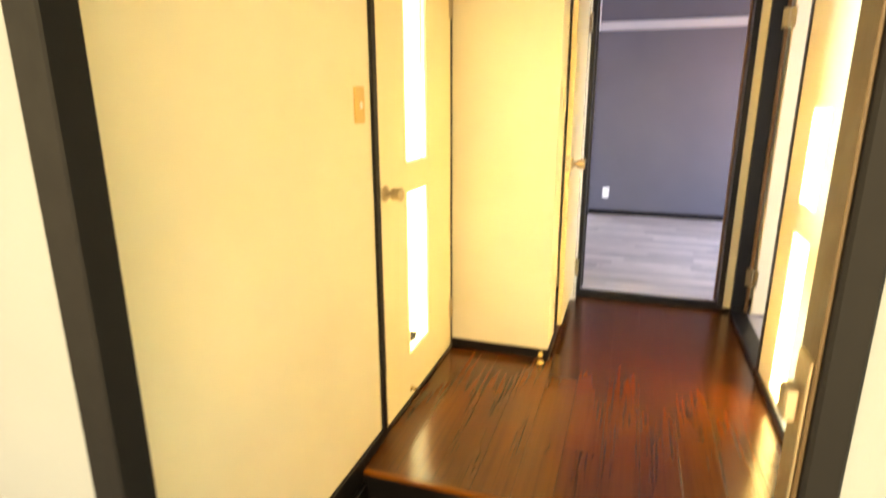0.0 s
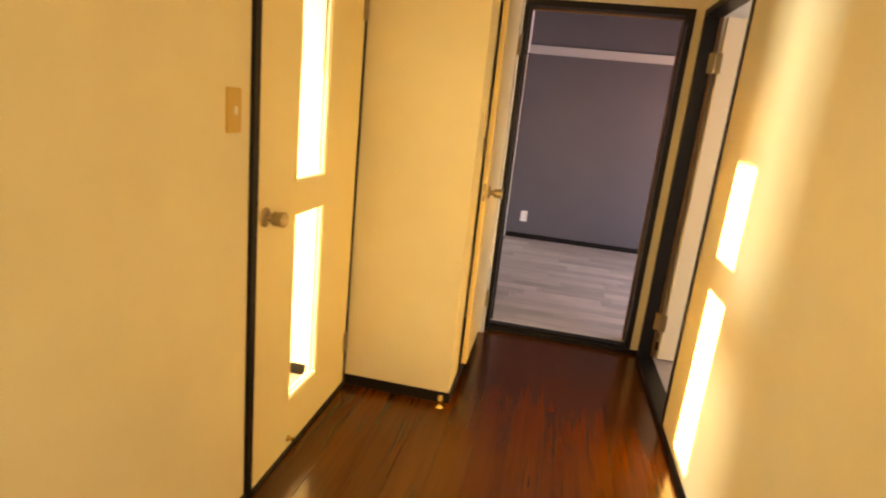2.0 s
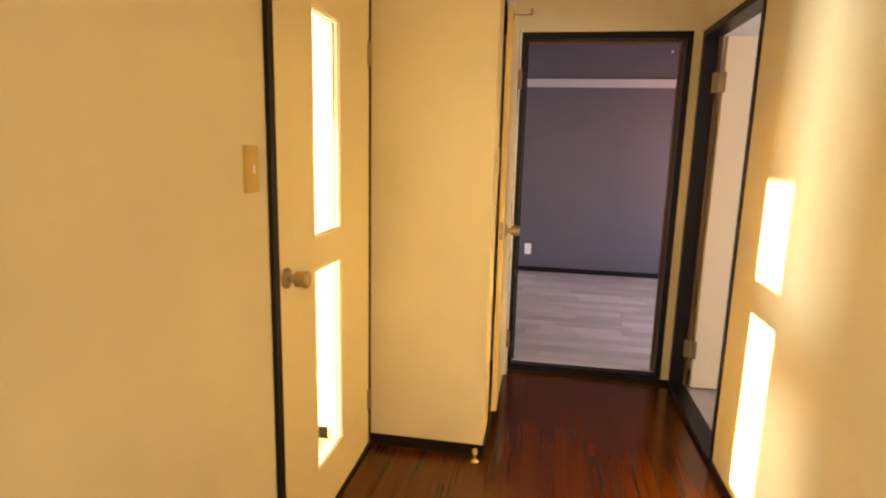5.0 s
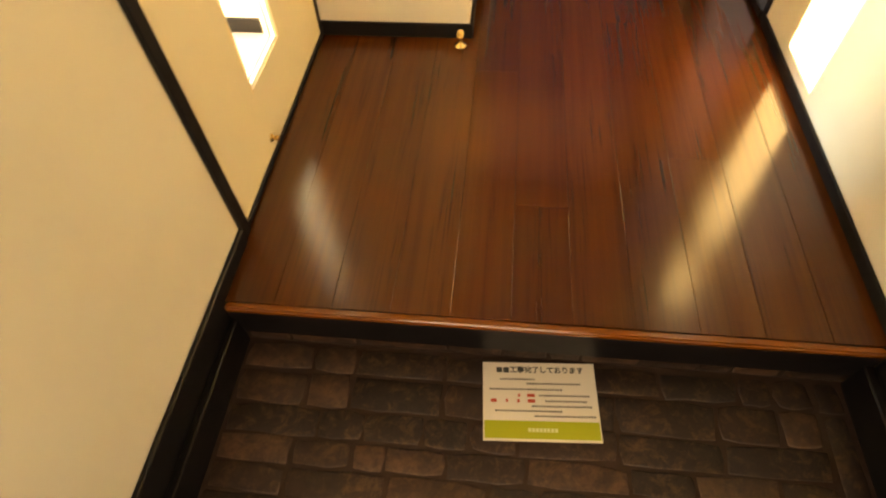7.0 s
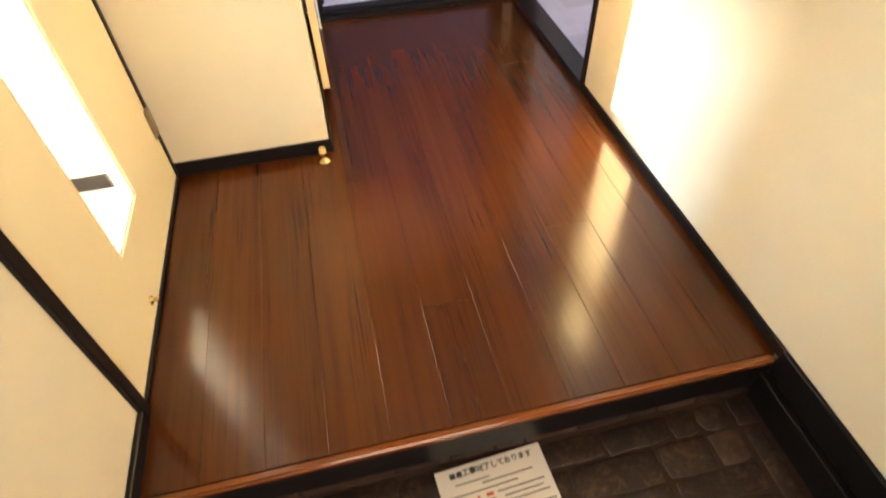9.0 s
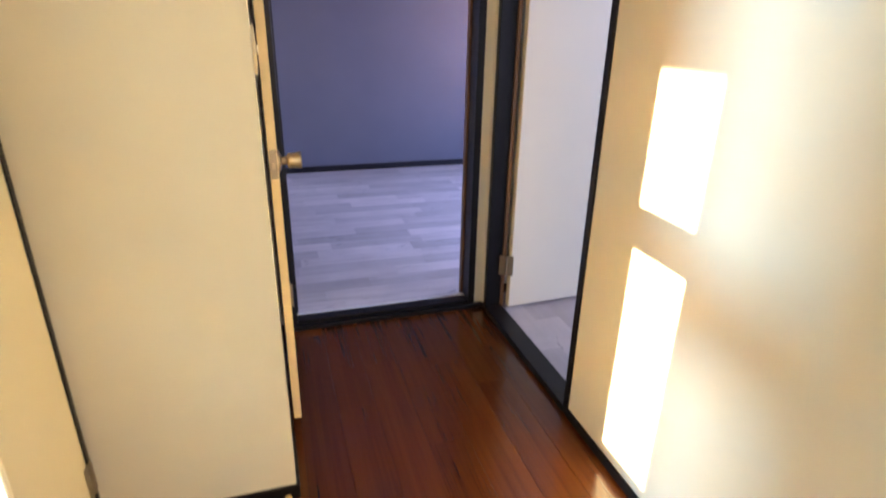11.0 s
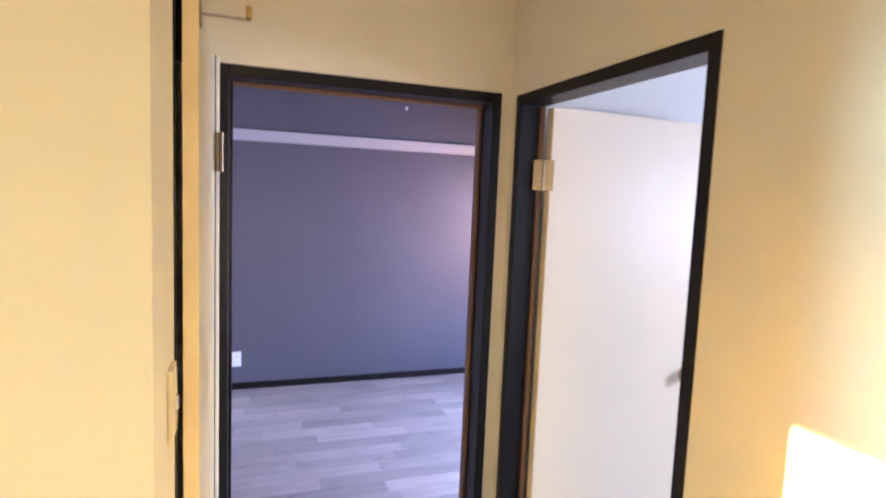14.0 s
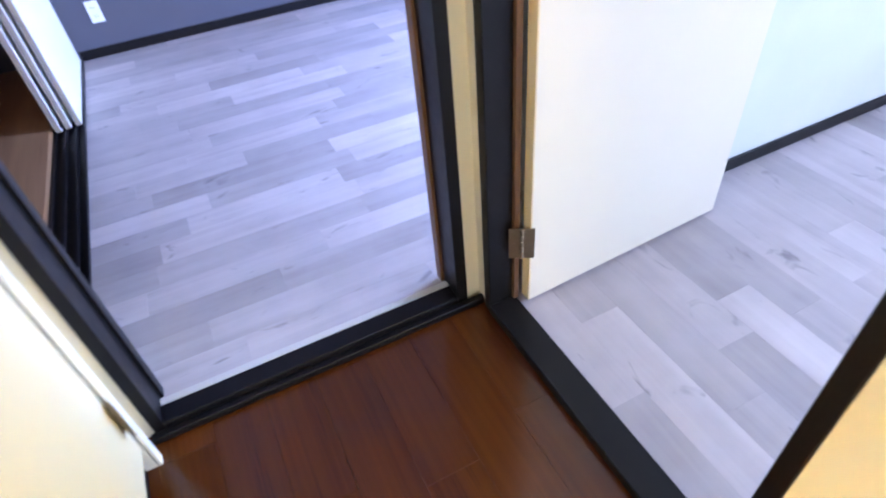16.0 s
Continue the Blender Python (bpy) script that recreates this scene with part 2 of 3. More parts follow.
def clear_glass():
    """Thin window glass: it lets light straight through and mirrors more at a slant."""
    m, nt, b = material("clear_glass", 0.0)
    nt.nodes.remove(b)
    clear = node(nt, "ShaderNodeBsdfTransparent", Color=(0.97, 0.985, 0.975, 1))
    gloss = node(nt, "ShaderNodeBsdfGlossy", Roughness=0.0)
    facing = node(nt, "ShaderNodeLayerWeight", Blend=0.5)
    steep = nt.nodes.new("ShaderNodeMath")
    steep.operation = "POWER"
    steep.inputs[1].default_value = 5.0
    nt.links.new(facing.outputs["Facing"], steep.inputs[0])
    fresnel = node(nt, "ShaderNodeMapRange")
    fresnel.inputs["To Min"].default_value, fresnel.inputs["To Max"].default_value = 0.035, 0.9
    nt.links.new(steep.outputs[0], fresnel.inputs["Value"])
    both = nt.nodes.new("ShaderNodeMixShader")
    nt.links.new(fresnel.outputs[0], both.inputs[0])
    nt.links.new(clear.outputs[0], both.inputs[1])
    nt.links.new(gloss.outputs[0], both.inputs[2])
    nt.links.new(both.outputs[0], nt.nodes["Material Output"].inputs[0])
    return m


GLASS = clear_glass()

# ---- mesh helpers ----


def box(bm, x0, x1, y0, y1, z0, z1, bevel=0.0, seg=1):
    """A box between two corners, with rounded edges if bevel is given."""
    made = bmesh.ops.create_cube(bm, size=1.0)
    m = Matrix.Translation(((x0 + x1) / 2, (y0 + y1) / 2, (z0 + z1) / 2)) @ Matrix.Diagonal((x1 - x0, y1 - y0, z1 - z0, 1))
    bmesh.ops.transform(bm, matrix=m, verts=made["verts"])
    if bevel:
        edges = list({e for v in made["verts"] for e in v.link_edges})
        bmesh.ops.bevel(bm, geom=edges, offset=bevel, segments=seg, affect="EDGES", clamp_overlap=True)
    return bm


def lathe(bm, profile, m=Matrix(), seg=24):
    """A turned body: profile of (radius, height) about z, placed by m."""
    rings = []
    for r, h in profile:
        rings.append([bm.verts.new(m @ Vector((r * math.cos(a), r * math.sin(a), h))) for a in (2 * math.pi * k / seg for k in range(seg))])
    for lo, hi in zip(rings, rings[1:]):
        for k in range(seg):
            f = bm.faces.new((lo[k], lo[(k + 1) % seg], hi[(k + 1) % seg], hi[k]))
            f.smooth = True
    bm.faces.new(rings[0][::-1])
    bm.faces.new(rings[-1])
    return bm


def placed(o):
    m = o.matrix_basis.copy()
    return placed(o.parent) @ o.matrix_parent_inverse @ m if o.parent else m


def mesh_of(name, bm, mat):
    me = bpy.data.meshes.new(name)
    bmesh.ops.recalc_face_normals(bm, faces=bm.faces[:])
    bm.to_mesh(me)
    bm.free()
    me.materials.append(mat)
    return me


def part(name, bm, mat, parent=None, label="", local=False):
    """One mesh object; its coordinates are the world's, or the parent's own with local."""
    ob = new(name, mesh_of(name, bm, mat))
    if parent:
        ob.parent = parent
        if not local:
            ob.matrix_parent_inverse = placed(parent).inverted()
    return tagged(ob, label)


def thing(name, m, label, category, group="", kind=""):
    ob = new(name)
    ob.empty_display_size = 0.1
    ob.matrix_basis = m
    return tagged(ob, label, category, group, kind)


def B(*boxes, bevel=0.0, seg=1):
    bm = bmesh.new()
    for b in boxes:
        box(bm, *b, bevel=bevel, seg=seg)
    return bm


def structure(name, bm, mat, label, category):
    return tagged(part(name, bm, mat), label, category, kind="structure")


# ---- plan ----
W = 1.54            # corridor width
BOX_Y, BOX_X = 1.14, 0.527
END_Y = 2.20
GEN_Z = -0.16       # entrance floor
TOP = 2.42
FAR_Y = 5.07        # grey wall
GX1, GTOP = 3.90, 2.51
RX1 = 4.30
LX0 = -2.60
FLOOR2 = 0.022      # floor of the grey and the side room

# ---- walls ----
structure("wall_left", B(
    (-0.08, 0, -1.10, 0.206, GEN_Z - 0.1, TOP), (-0.08, 0, 1.134, BOX_Y, GEN_Z - 0.1, TOP), (-0.08, 0, 0.206, 1.134, 2.03, TOP)),
    WALL, "cream textured wall cloth beside the glazed door", "wall")
structure("wall_box_front", B((-0.08, BOX_X, BOX_Y, BOX_Y + 0.08, -0.1, TOP)), WALL, "cream wall cloth on the projecting closet front", "wall")
structure("wall_sunny_room_north", B((LX0, -0.08, BOX_Y, BOX_Y + 0.08, -0.1, TOP)), WHITE_WALL, "white wall cloth of the sunny room", "wall")
structure("wall_box_side", B(
    (BOX_X - 0.08, BOX_X, BOX_Y + 0.08, 1.385, -0.1, TOP), (BOX_X - 0.08, BOX_X, 2.125, END_Y, -0.1, TOP),
    (BOX_X - 0.08, BOX_X, 1.385, 2.125, 2.03, TOP)), WALL, "cream wall cloth round the narrow door", "wall")
structure("wall_right", B(
    (W, W + 0.085, -1.10, 1.26, GEN_Z - 0.1, TOP), (W, W + 0.085, 2.155, END_Y, GEN_Z - 0.1, TOP), (W, W + 0.085, 1.26, 2.155, 2.02, TOP)),
    WALL, "cream textured wall cloth with evening sunlight", "wall")
structure("wall_end", B(
    (-0.70, 0.567, END_Y, END_Y + 0.13, -0.1, TOP + 0.1), (1.497, W + 0.085, END_Y, END_Y + 0.13, -0.1, TOP + 0.1), (0.567, 1.497, END_Y, END_Y + 0.13, 2.03, TOP + 0.1)),
    WALL, "cream wall cloth above the dark door frame", "wall")
structure("wall_closet_inner", B((-0.70, -0.62, BOX_Y + 0.08, END_Y, -0.1, TOP)), WALL, "cream back wall behind the narrow door", "wall")
structure("wall_side_room_north", B((W + 0.085, RX1, 2.265, END_Y + 0.13, -0.1, GTOP)), WHITE_WALL, "white wall cloth behind the open door", "wall")
structure("wall_side_room_east", B(
    (RX1, RX1 + 0.12, -0.9, -0.3, -0.1, GTOP), (RX1, RX1 + 0.12, 1.0, 2.33, -0.1, GTOP), (RX1, RX1 + 0.12, -0.3, 1.0, -0.1, 0.55), (RX1, RX1 + 0.12, -0.3, 1.0, 2.0, GTOP)),
    WHITE_WALL, "white window wall of the side room", "wall")
structure("wall_side_room_south", B((W + 0.085, RX1, -0.9, -0.8, -0.1, GTOP)), WHITE_WALL, "plain white wall of the side room", "wall")
structure("wall_grey_room_far", B((-0.6, GX1 + 0.12, FAR_Y, FAR_Y + 0.1, -0.1, GTOP)), GREY_WALL, "dark grey accent wall cloth in the empty room", "wall")
structure("wall_grey_room_east", B(
    (GX1, GX1 + 0.12, 2.33, 2.4, -0.1, GTOP), (GX1, GX1 + 0.12, 4.3, FAR_Y, -0.1, GTOP), (GX1, GX1 + 0.12, 2.4, 4.3, -0.1, 0.35), (GX1, GX1 + 0.12, 2.4, 4.3, 2.0, GTOP)),
    WHITE_WALL, "white window wall of the grey room", "wall")
structure("wall_grey_room_west", B((0.30, 0.43, 2.33, 2.46, -0.1, GTOP), (0.30, 0.43, 2.46, FAR_Y, 2.02, GTOP)), WHITE_WALL, "white wall over the closet opening", "wall")
structure("wall_closet_back", B((-0.55, -0.45, 2.33, FAR_Y, -0.1, GTOP), (-0.45, 0.30, 2.40, 2.46, 0.06, GTOP)), PLYWOOD, "brown boarded inside of the closet", "wall")
structure("wall_sunny_room_west", B(
    (LX0 - 0.1, LX0, -0.869, -0.75, -0.1, TOP), (LX0 - 0.1, LX0, 1.09, BOX_Y + 0.08, -0.1, TOP), (LX0 - 0.1, LX0, -0.75, 1.09, -0.1, 0.25), (LX0 - 0.1, LX0, -0.75, 1.09, 1.73, TOP)),
    WALL, "cream window wall of the sunny room", "wall")
structure("wall_sunny_room_south", B((LX0, -0.08, -0.869, -0.80, -0.1, TOP)), WALL, "plain cream wall of the sunny room", "wall")
structure("wall_entrance", B(
    (-1.7, 0.212, -1.146, -1.10, GEN_Z - 0.1, 2.7), (1.058, 2.6, -1.146, -1.10, GEN_Z - 0.1, 2.7), (0.212, 1.058, -1.146, -1.10, 2.0, 2.7)),
    PLASTER, "pale rendered wall round the entrance door", "wall")

# ---- ceilings ----
structure("ceiling", B((-0.70, W + 0.085, -1.146, END_Y, TOP, TOP + 0.1)), CEILING, "white papered corridor ceiling", "ceiling")
structure("ceiling_grey_room", B((-0.6, GX1 + 0.12, END_Y + 0.13, FAR_Y + 0.1, GTOP, GTOP + 0.1)), DIMMED_CEILING, "papered ceiling of the grey room, dimmed in its colour", "ceiling")
structure("ceiling_side_room", B((W + 0.085, RX1 + 0.12, -1.0, END_Y + 0.13, GTOP, GTOP + 0.1)), CEILING, "white papered ceiling of the side room", "ceiling")
structure("ceiling_sunny_room", B((LX0 - 0.1, -0.70, -1.0, BOX_Y + 0.08, TOP, TOP + 0.1)), CEILING, "white papered ceiling of the sunny room", "ceiling")
structure("ceiling_walkway", B((-3, 4, -2.7, -1.146, 2.5, 2.65)), CONCRETE, "grey concrete slab over the walkway", "ceiling")

# ---- floors ----
floor_corridor = structure("floor", B((-0.08, W + 0.085, 0.018, END_Y + 0.02, -0.12, -0.003)), GROUT, "dark walnut floorboards with fine seams", "floor")
floor_grey = structure("floor_grey_room", B((0.43, GX1, END_Y + 0.075, FAR_Y, -0.1, FLOOR2 - 0.002)), GROUT, "grey washed plank floor of the empty room", "floor")
floor_side = structure("floor_side_room", B((W + 0.075, RX1, -0.8, 2.265, -0.1, FLOOR2 - 0.002)), GROUT, "grey washed plank floor of the side room", "floor")
floor_entrance = structure("floor_entrance", B((-0.08, W + 0.085, -1.146, 0.018, GEN_Z - 0.1, GEN_Z - 0.003)), SEAM, "dark brown brick-patterned entrance floor", "floor")
structure("floor_sunny_room", B((LX0, -0.08, -0.80, BOX_Y, -0.1, 0.0)), GREY_PLANK, "pale plank floor behind the glazed door", "floor")
structure("floor_closet", B((-0.45, 0.285, 2.46, FAR_Y, -0.1, 0.06)), PLYWOOD, "brown plywood closet floor", "floor")
structure("floor_behind_door", B((-0.62, BOX_X - 0.08, BOX_Y + 0.08, END_Y, -0.1, 0.0)), PLYWOOD, "plain wood floor behind the narrow door", "floor")
structure("floor_walkway", B((-3, 4, -2.7, -1.146, GEN_Z - 0.15, GEN_Z - 0.02)), CONCRETE, "grey concrete walkway outside the entrance", "floor")
# unseen wall, added only to shade the entrance front from the low sun
structure("wall_added_sun_block", B((-1.8, -1.7, -2.7, -1.146, GEN_Z - 0.15, 2.5)), PLASTER, "unseen wall added to keep the sun off the entrance", "wall")
structure("parapet", B((-3, 4, -2.82, -2.7, GEN_Z - 0.15, 0.95)), PLASTER, "pale rendered walkway parapet", "parapet")
structure("ground", B((-400, 400, -400, 400, -3.4, -3.3)), CONCRETE, "grey ground far below the walkway", "ground")

# ---- frames, thresholds, baseboards ----


def hinge_at(parent, m, high=0.1, wide=0.03):
    """Butt hinge: two plates and a knuckle, the pin along z."""
    h = thing("hinge", m, "", "")
    h.parent = parent
    h.matrix_parent_inverse = placed(parent).inverted()
    bm = B((-wide, -0.002, -0.0015, 0.0015, -high / 2, high / 2), (0.002, wide, -0.0015, 0.0015, -high / 2, high / 2))
    for k in range(3):
        for side in (-1, 1):
            lathe(bm, [(0.0032, 0), (0.0032, 0.0012)], Matrix.Translation((side * wide * 0.6, 0.0012, (k - 1) * high * 0.33)) @ pose(0, 0, 0, -90, 0, 0), 8)
    part("hinge_plate", bm, HINGE, h, "", True)
    bm = bmesh.new()
    for k in range(5):
        lathe(bm, [(0.005, 0.001), (0.0055, 0.002), (0.0055, high / 5 - 0.002), (0.005, high / 5 - 0.001)], Matrix.Translation((0, 0.002, -high / 2 + k * high / 5)), 12)
    part("pin", bm, HINGE, h, "", True)
    return h


def knob_at(parent, m, mat=STEEL):
    """Door knob: rose, neck and a barrel grip with a key dimple, its axis along local z."""
    k = thing("door_knob", m, "", "")
    k.parent = parent
    k.matrix_parent_inverse = placed(parent).inverted()
    part("rose", lathe(bmesh.new(), [(0.031, 0.0), (0.032, 0.003), (0.031, 0.006), (0.024, 0.010), (0.016, 0.012)]), mat, k, "satin steel rose", True)
    part("neck", lathe(bmesh.new(), [(0.0125, 0.010), (0.0115, 0.018), (0.0125, 0.030)]), mat, k, "", True)
    part("grip", lathe(bmesh.new(), [(0.013, 0.029), (0.021, 0.031), (0.0235, 0.035), (0.0225, 0.046), (0.0255, 0.064), (0.0255, 0.068), (0.023, 0.071), (0.012, 0.0715), (0.011, 0.070), (0.003, 0.070)]), mat, k, "", True)
    return k


# entrance frame
entry = thing("door_entrance", pose(0.66, -1.14, GEN_Z), "black steel entrance door frame standing open", "door frame", kind="structure")
part("jamb", B((0.212, 0.266, -1.150, -1.096, GEN_Z, 2.0), bevel=0.003), ENTRY_TRIM, entry)
part("jamb", B((1.030, 1.058, -1.150, -1.096, GEN_Z, 2.0), bevel=0.003), ENTRY_TRIM, entry)
part("head", B((0.266, 1.030, -1.150, -1.096, 1.96, 2.0), bevel=0.003), ENTRY_TRIM, entry)
# thin strip that colours the jamb's inner face as if lit warmly
part("glow_face", B((1.0265, 1.030, -1.142, -1.098, GEN_Z, 1.96), bevel=0.001), GLOW_REVEAL, entry, "inner jamb face, browned for the warm sun glow")
part("sill", B((0.266, 1.030, -1.146, -1.10, GEN_Z - 0.01, GEN_Z + 0.012), bevel=0.003), HINGE, entry, "worn steel sill")
strike = part("strike_plate", B((1.0235, 1.0265, -1.138, -1.104, 0.95, 1.13), bevel=0.001), HINGE, entry, "steel strike plate")
part("keeper", B((1.012, 1.0235, -1.130, -1.110, 1.07, 1.10), bevel=0.002), HINGE, strike)

# glazed door on the long wall, closed
ld = thing("door_1", pose(0, 0.66, 0), "closed cream door with two tall clear glass panes", "door", kind="structure")
part("jamb", B((-0.082, 0.012, 0.206, 0.242, 0.0, 2.03), bevel=0.002), TRIM, ld)
part("jamb", B((-0.082, 0.004, 1.116, 1.1335, 0.0, 2.03), bevel=0.001), TRIM, ld)
part("head", B((-0.082, 0.012, 0.242, 1.116, 1.995, 2.03), bevel=0.002), TRIM, ld)
part("sill", B((-0.08, 0.006, 0.242, 1.116, 0.0, 0.016), bevel=0.002), TRIM, ld)
PY0, PY1, PL0, PL1, PU0, PU1 = 0.519, 0.775, 0.224, 0.963, 1.069, 1.807
part("leaf", B((-0.036, 0.0, 0.245, PY0, 0.02, 1.992), (-0.036, 0.0, PY1, 1.112, 0.02, 1.992),
               (-0.036, 0.0, PY0, PY1, 0.02, PL0), (-0.036, 0.0, PY0, PY1, PL1, PU0), (-0.036, 0.0, PY0, PY1, PU1, 1.992)), DOOR, ld)
for z0, z1 in ((PL0, PL1), (PU0, PU1)):
    for k, (inset, x0, x1) in enumerate(((0.0, -0.012, 0.0015), (0.006, -0.016, -0.005))):
        y0, y1, a, b, w = PY0 + inset, PY1 - inset, z0 + inset, z1 - inset, 0.006
        part("glazing_bead", B((x0, x1, y0, y0 + w, a, b), (x0, x1, y1 - w, y1, a, b), (x0, x1, y0 + w, y1 - w, a, a + w), (x0, x1, y0 + w, y1 - w, b - w, b), bevel=0.001), DOOR if k == 0 else BEAD, ld)
    part("glazing_bead", B((-0.034, -0.024, PY0, PY0 + 0.012, z0, z1), (-0.034, -0.024, PY1 - 0.012, PY1, z0, z1), (-0.034, -0.024, PY0 + 0.012, PY1 - 0.012, z0, z0 + 0.012), (-0.034, -0.024, PY0 + 0.012, PY1 - 0.012, z1 - 0.012, z1), bevel=0.001), BEAD, ld)
    part("edge_line", B((-0.010, 0.002, PY0 - 0.003, PY0 + 0.0005, z0, z1)), EDGE, ld)
    pane = part("pane", B((-0.0225, -0.0185, PY0 + 0.001, PY1 - 0.001, z0 + 0.001, z1 - 0.001)), GLASS, ld, "clear glass pane")
knob_at(ld, pose(0.0, 0.304, 0.985, 0, 90, 0))
for z in (1.745, 0.235):
    hinge_at(ld, pose(0.003, 1.114, z, 0, 0, -90), 0.1, 0.028)
bm = lathe(bmesh.new(), [(0.013, 0), (0.013, 0.003), (0.006, 0.005), (0.005, 0.012), (0.008, 0.014), (0.009, 0.020), (0.006, 0.023)], pose(0.0, 0.530, 0.058, 0, 90, 0), 16)
part("catch", bm, BRASS, ld, "small brass door catch")

# narrow door on the projecting closet, ajar by a hand's width
cf = thing("door_2", pose(BOX_X, 1.75, 0), "narrow cream door slightly ajar in a black frame", "door", kind="structure")
part("jamb", B((BOX_X - 0.082, BOX_X + 0.003, 1.385, 1.405, 0.0, 2.03), bevel=0.002), TRIM, cf)
part("jamb", B((BOX_X - 0.082, BOX_X + 0.003, 2.10, 2.125, 0.0, 2.03), bevel=0.002), BEAD, cf)
part("casing", B((BOX_X + 0.003, BOX_X + 0.034, 2.101, 2.128, 0.0, 2.03), bevel=0.001), BEAD, cf, "white casing strip")
part("casing", B((BOX_X + 0.034, BOX_X + 0.037, 2.103, 2.128, 0.0, 2.03)), TRIM, cf, "black groove strip")
part("casing", B((BOX_X + 0.037, BOX_X + 0.046, 2.101, 2.128, 0.0, 2.03), bevel=0.001), BEAD, cf, "white casing strip")
part("head", B((BOX_X - 0.082, BOX_X + 0.003, 1.405, 2.10, 2.0, 2.03), bevel=0.002), TRIM, cf)
part("sill", B((BOX_X - 0.082, BOX_X + 0.008, 1.405, 2.10, 0.0, 0.085), bevel=0.002), TRIM, cf)
leaf2 = thing("leaf", pose(BOX_X + 0.006, 2.096, 0.0, 0, 0, 0.5), "", "")
leaf2.parent = cf
leaf2.matrix_parent_inverse = placed(cf).inverted()
part("panel", B((0.0, 0.026, -0.690, 0.0, 0.094, 1.997)), DOOR, leaf2, "", True)
part("edge_strip", B((0.0005, 0.0255, -0.694, -0.690, 0.0945, 1.9965)), EDGE, leaf2, "tan door edge", True)
part("latch_plate", B((0.003, 0.023, -0.6955, -0.694, 0.955, 1.04)), HINGE, leaf2, "steel latch plate", True)
part("latch_bolt", B((0.007, 0.018, -0.702, -0.6955, 0.985, 1.005), bevel=0.002), STEEL, leaf2, "", True)
hook = part("hook", B((0.0262, 0.030, -0.694, -0.664, 1.935, 1.975), (0.030, 0.108, -0.684, -0.680, 1.953, 1.957), bevel=0.001), HINGE, leaf2, "thin steel hook arm", True)
part("tip", B((0.100, 0.110, -0.688, -0.676, 1.955, 1.978), bevel=0.002), BRASS, leaf2, "small brass hook tip", True)
knob_at(cf, pose(BOX_X + 0.037, 1.478, 0.99, 0, 90, 0))
for z in (1.76, 0.24):
    hinge_at(cf, pose(BOX_X + 0.044, 2.088, z, 0, 0, 120), 0.11, 0.026)

# frame of the opening to the grey room
ef = thing("door_3", pose(1.03, END_Y, 0), "black door frame without a leaf, open to the grey room", "door frame", kind="structure")
part("jamb", B((0.567, 0.597, END_Y - 0.006, END_Y + 0.12, 0.0, 2.03), bevel=0.002), TRIM, ef)
part("jamb", B((1.463, 1.497, END_Y - 0.006, END_Y + 0.12, 0.0, 2.03), bevel=0.002), TRIM, ef)
part("head", B((0.597, 1.463, END_Y - 0.006, END_Y + 0.12, 1.994, 2.03), bevel=0.002), TRIM, ef)
part("stop", B((1.453, 1.463, END_Y + 0.085, END_Y + 0.118, 0.03, 1.994), bevel=0.001), REVEAL, ef, "brown wooden stop")
part("stop", B((0.597, 0.607, END_Y + 0.085, END_Y + 0.118, 0.03, 1.994), bevel=0.001), TRIM, ef)
part("stop", B((0.607, 1.453, END_Y + 0.085, END_Y + 0.118, 1.984, 1.994), bevel=0.001), REVEAL, ef, "brown wooden stop")
part("threshold", B((0.597, 1.463, END_Y - 0.012, END_Y + 0.05, 0.0, 0.042), bevel=0.003), TRIM, ef, "black threshold")
part("threshold", B((0.560, 1.54, END_Y - 0.036, END_Y - 0.012, 0.0, 0.024), bevel=0.003), TRIM, ef, "black threshold")
part("threshold_strip", B((0.597, 1.463, END_Y + 0.05, END_Y + 0.0745, 0.0, 0.041), bevel=0.002), STRIP, ef, "pale beige threshold strip")

# side door, wide open into the side room
rf = thing("door_4", pose(W, 1.7, 0), "white door wide open in a black frame", "door", kind="structure")
part("jamb", B((W - 0.006, W + 0.085, 1.26, 1.292, 0.0, 2.02), bevel=0.002), TRIM, rf)
part("jamb", B((W - 0.006, W + 0.085, 2.121, 2.155, 0.0, 2.02), bevel=0.002), TRIM, rf)
part("head", B((W - 0.006, W + 0.085, 1.292, 2.121, 1.984, 2.02), bevel=0.002), TRIM, rf)
part("stop", B((W + 0.068, W + 0.085, 2.108, 2.121, 0.03, 1.984), bevel=0.001), REVEAL, rf, "brown wooden stop")
part("threshold", B((W - 0.010, W + 0.080, 1.292, 2.121, 0.0, 0.032), bevel=0.003), TRIM, rf, "black threshold")
swing = thing("leaf", pose(1.640, 2.078, 0.0, 0, 0, 2.4), "", "")
swing.parent = rf
swing.matrix_parent_inverse = placed(rf).inverted()
part("panel", B((0.004, 0.762, 0.0, 0.034, 0.036, 1.98)), DOOR_WHITE, swing, "", True)
part("edge_strip", B((0.0, 0.004, 0.0005, 0.0335, 0.0365, 1.9795)), EDGE, swing, "tan door edge", True)
knob_at(rf, pose(2.325, 2.106, 0.985, 90, 0, 2.4))
knob_at(rf, pose(2.324, 2.141, 0.985, -90, 0, 2.4))
for z in (1.748, 0.262):
    hinge_at(rf, pose(1.620, 2.090, z, 0, 0, 150), 0.105, 0.035)

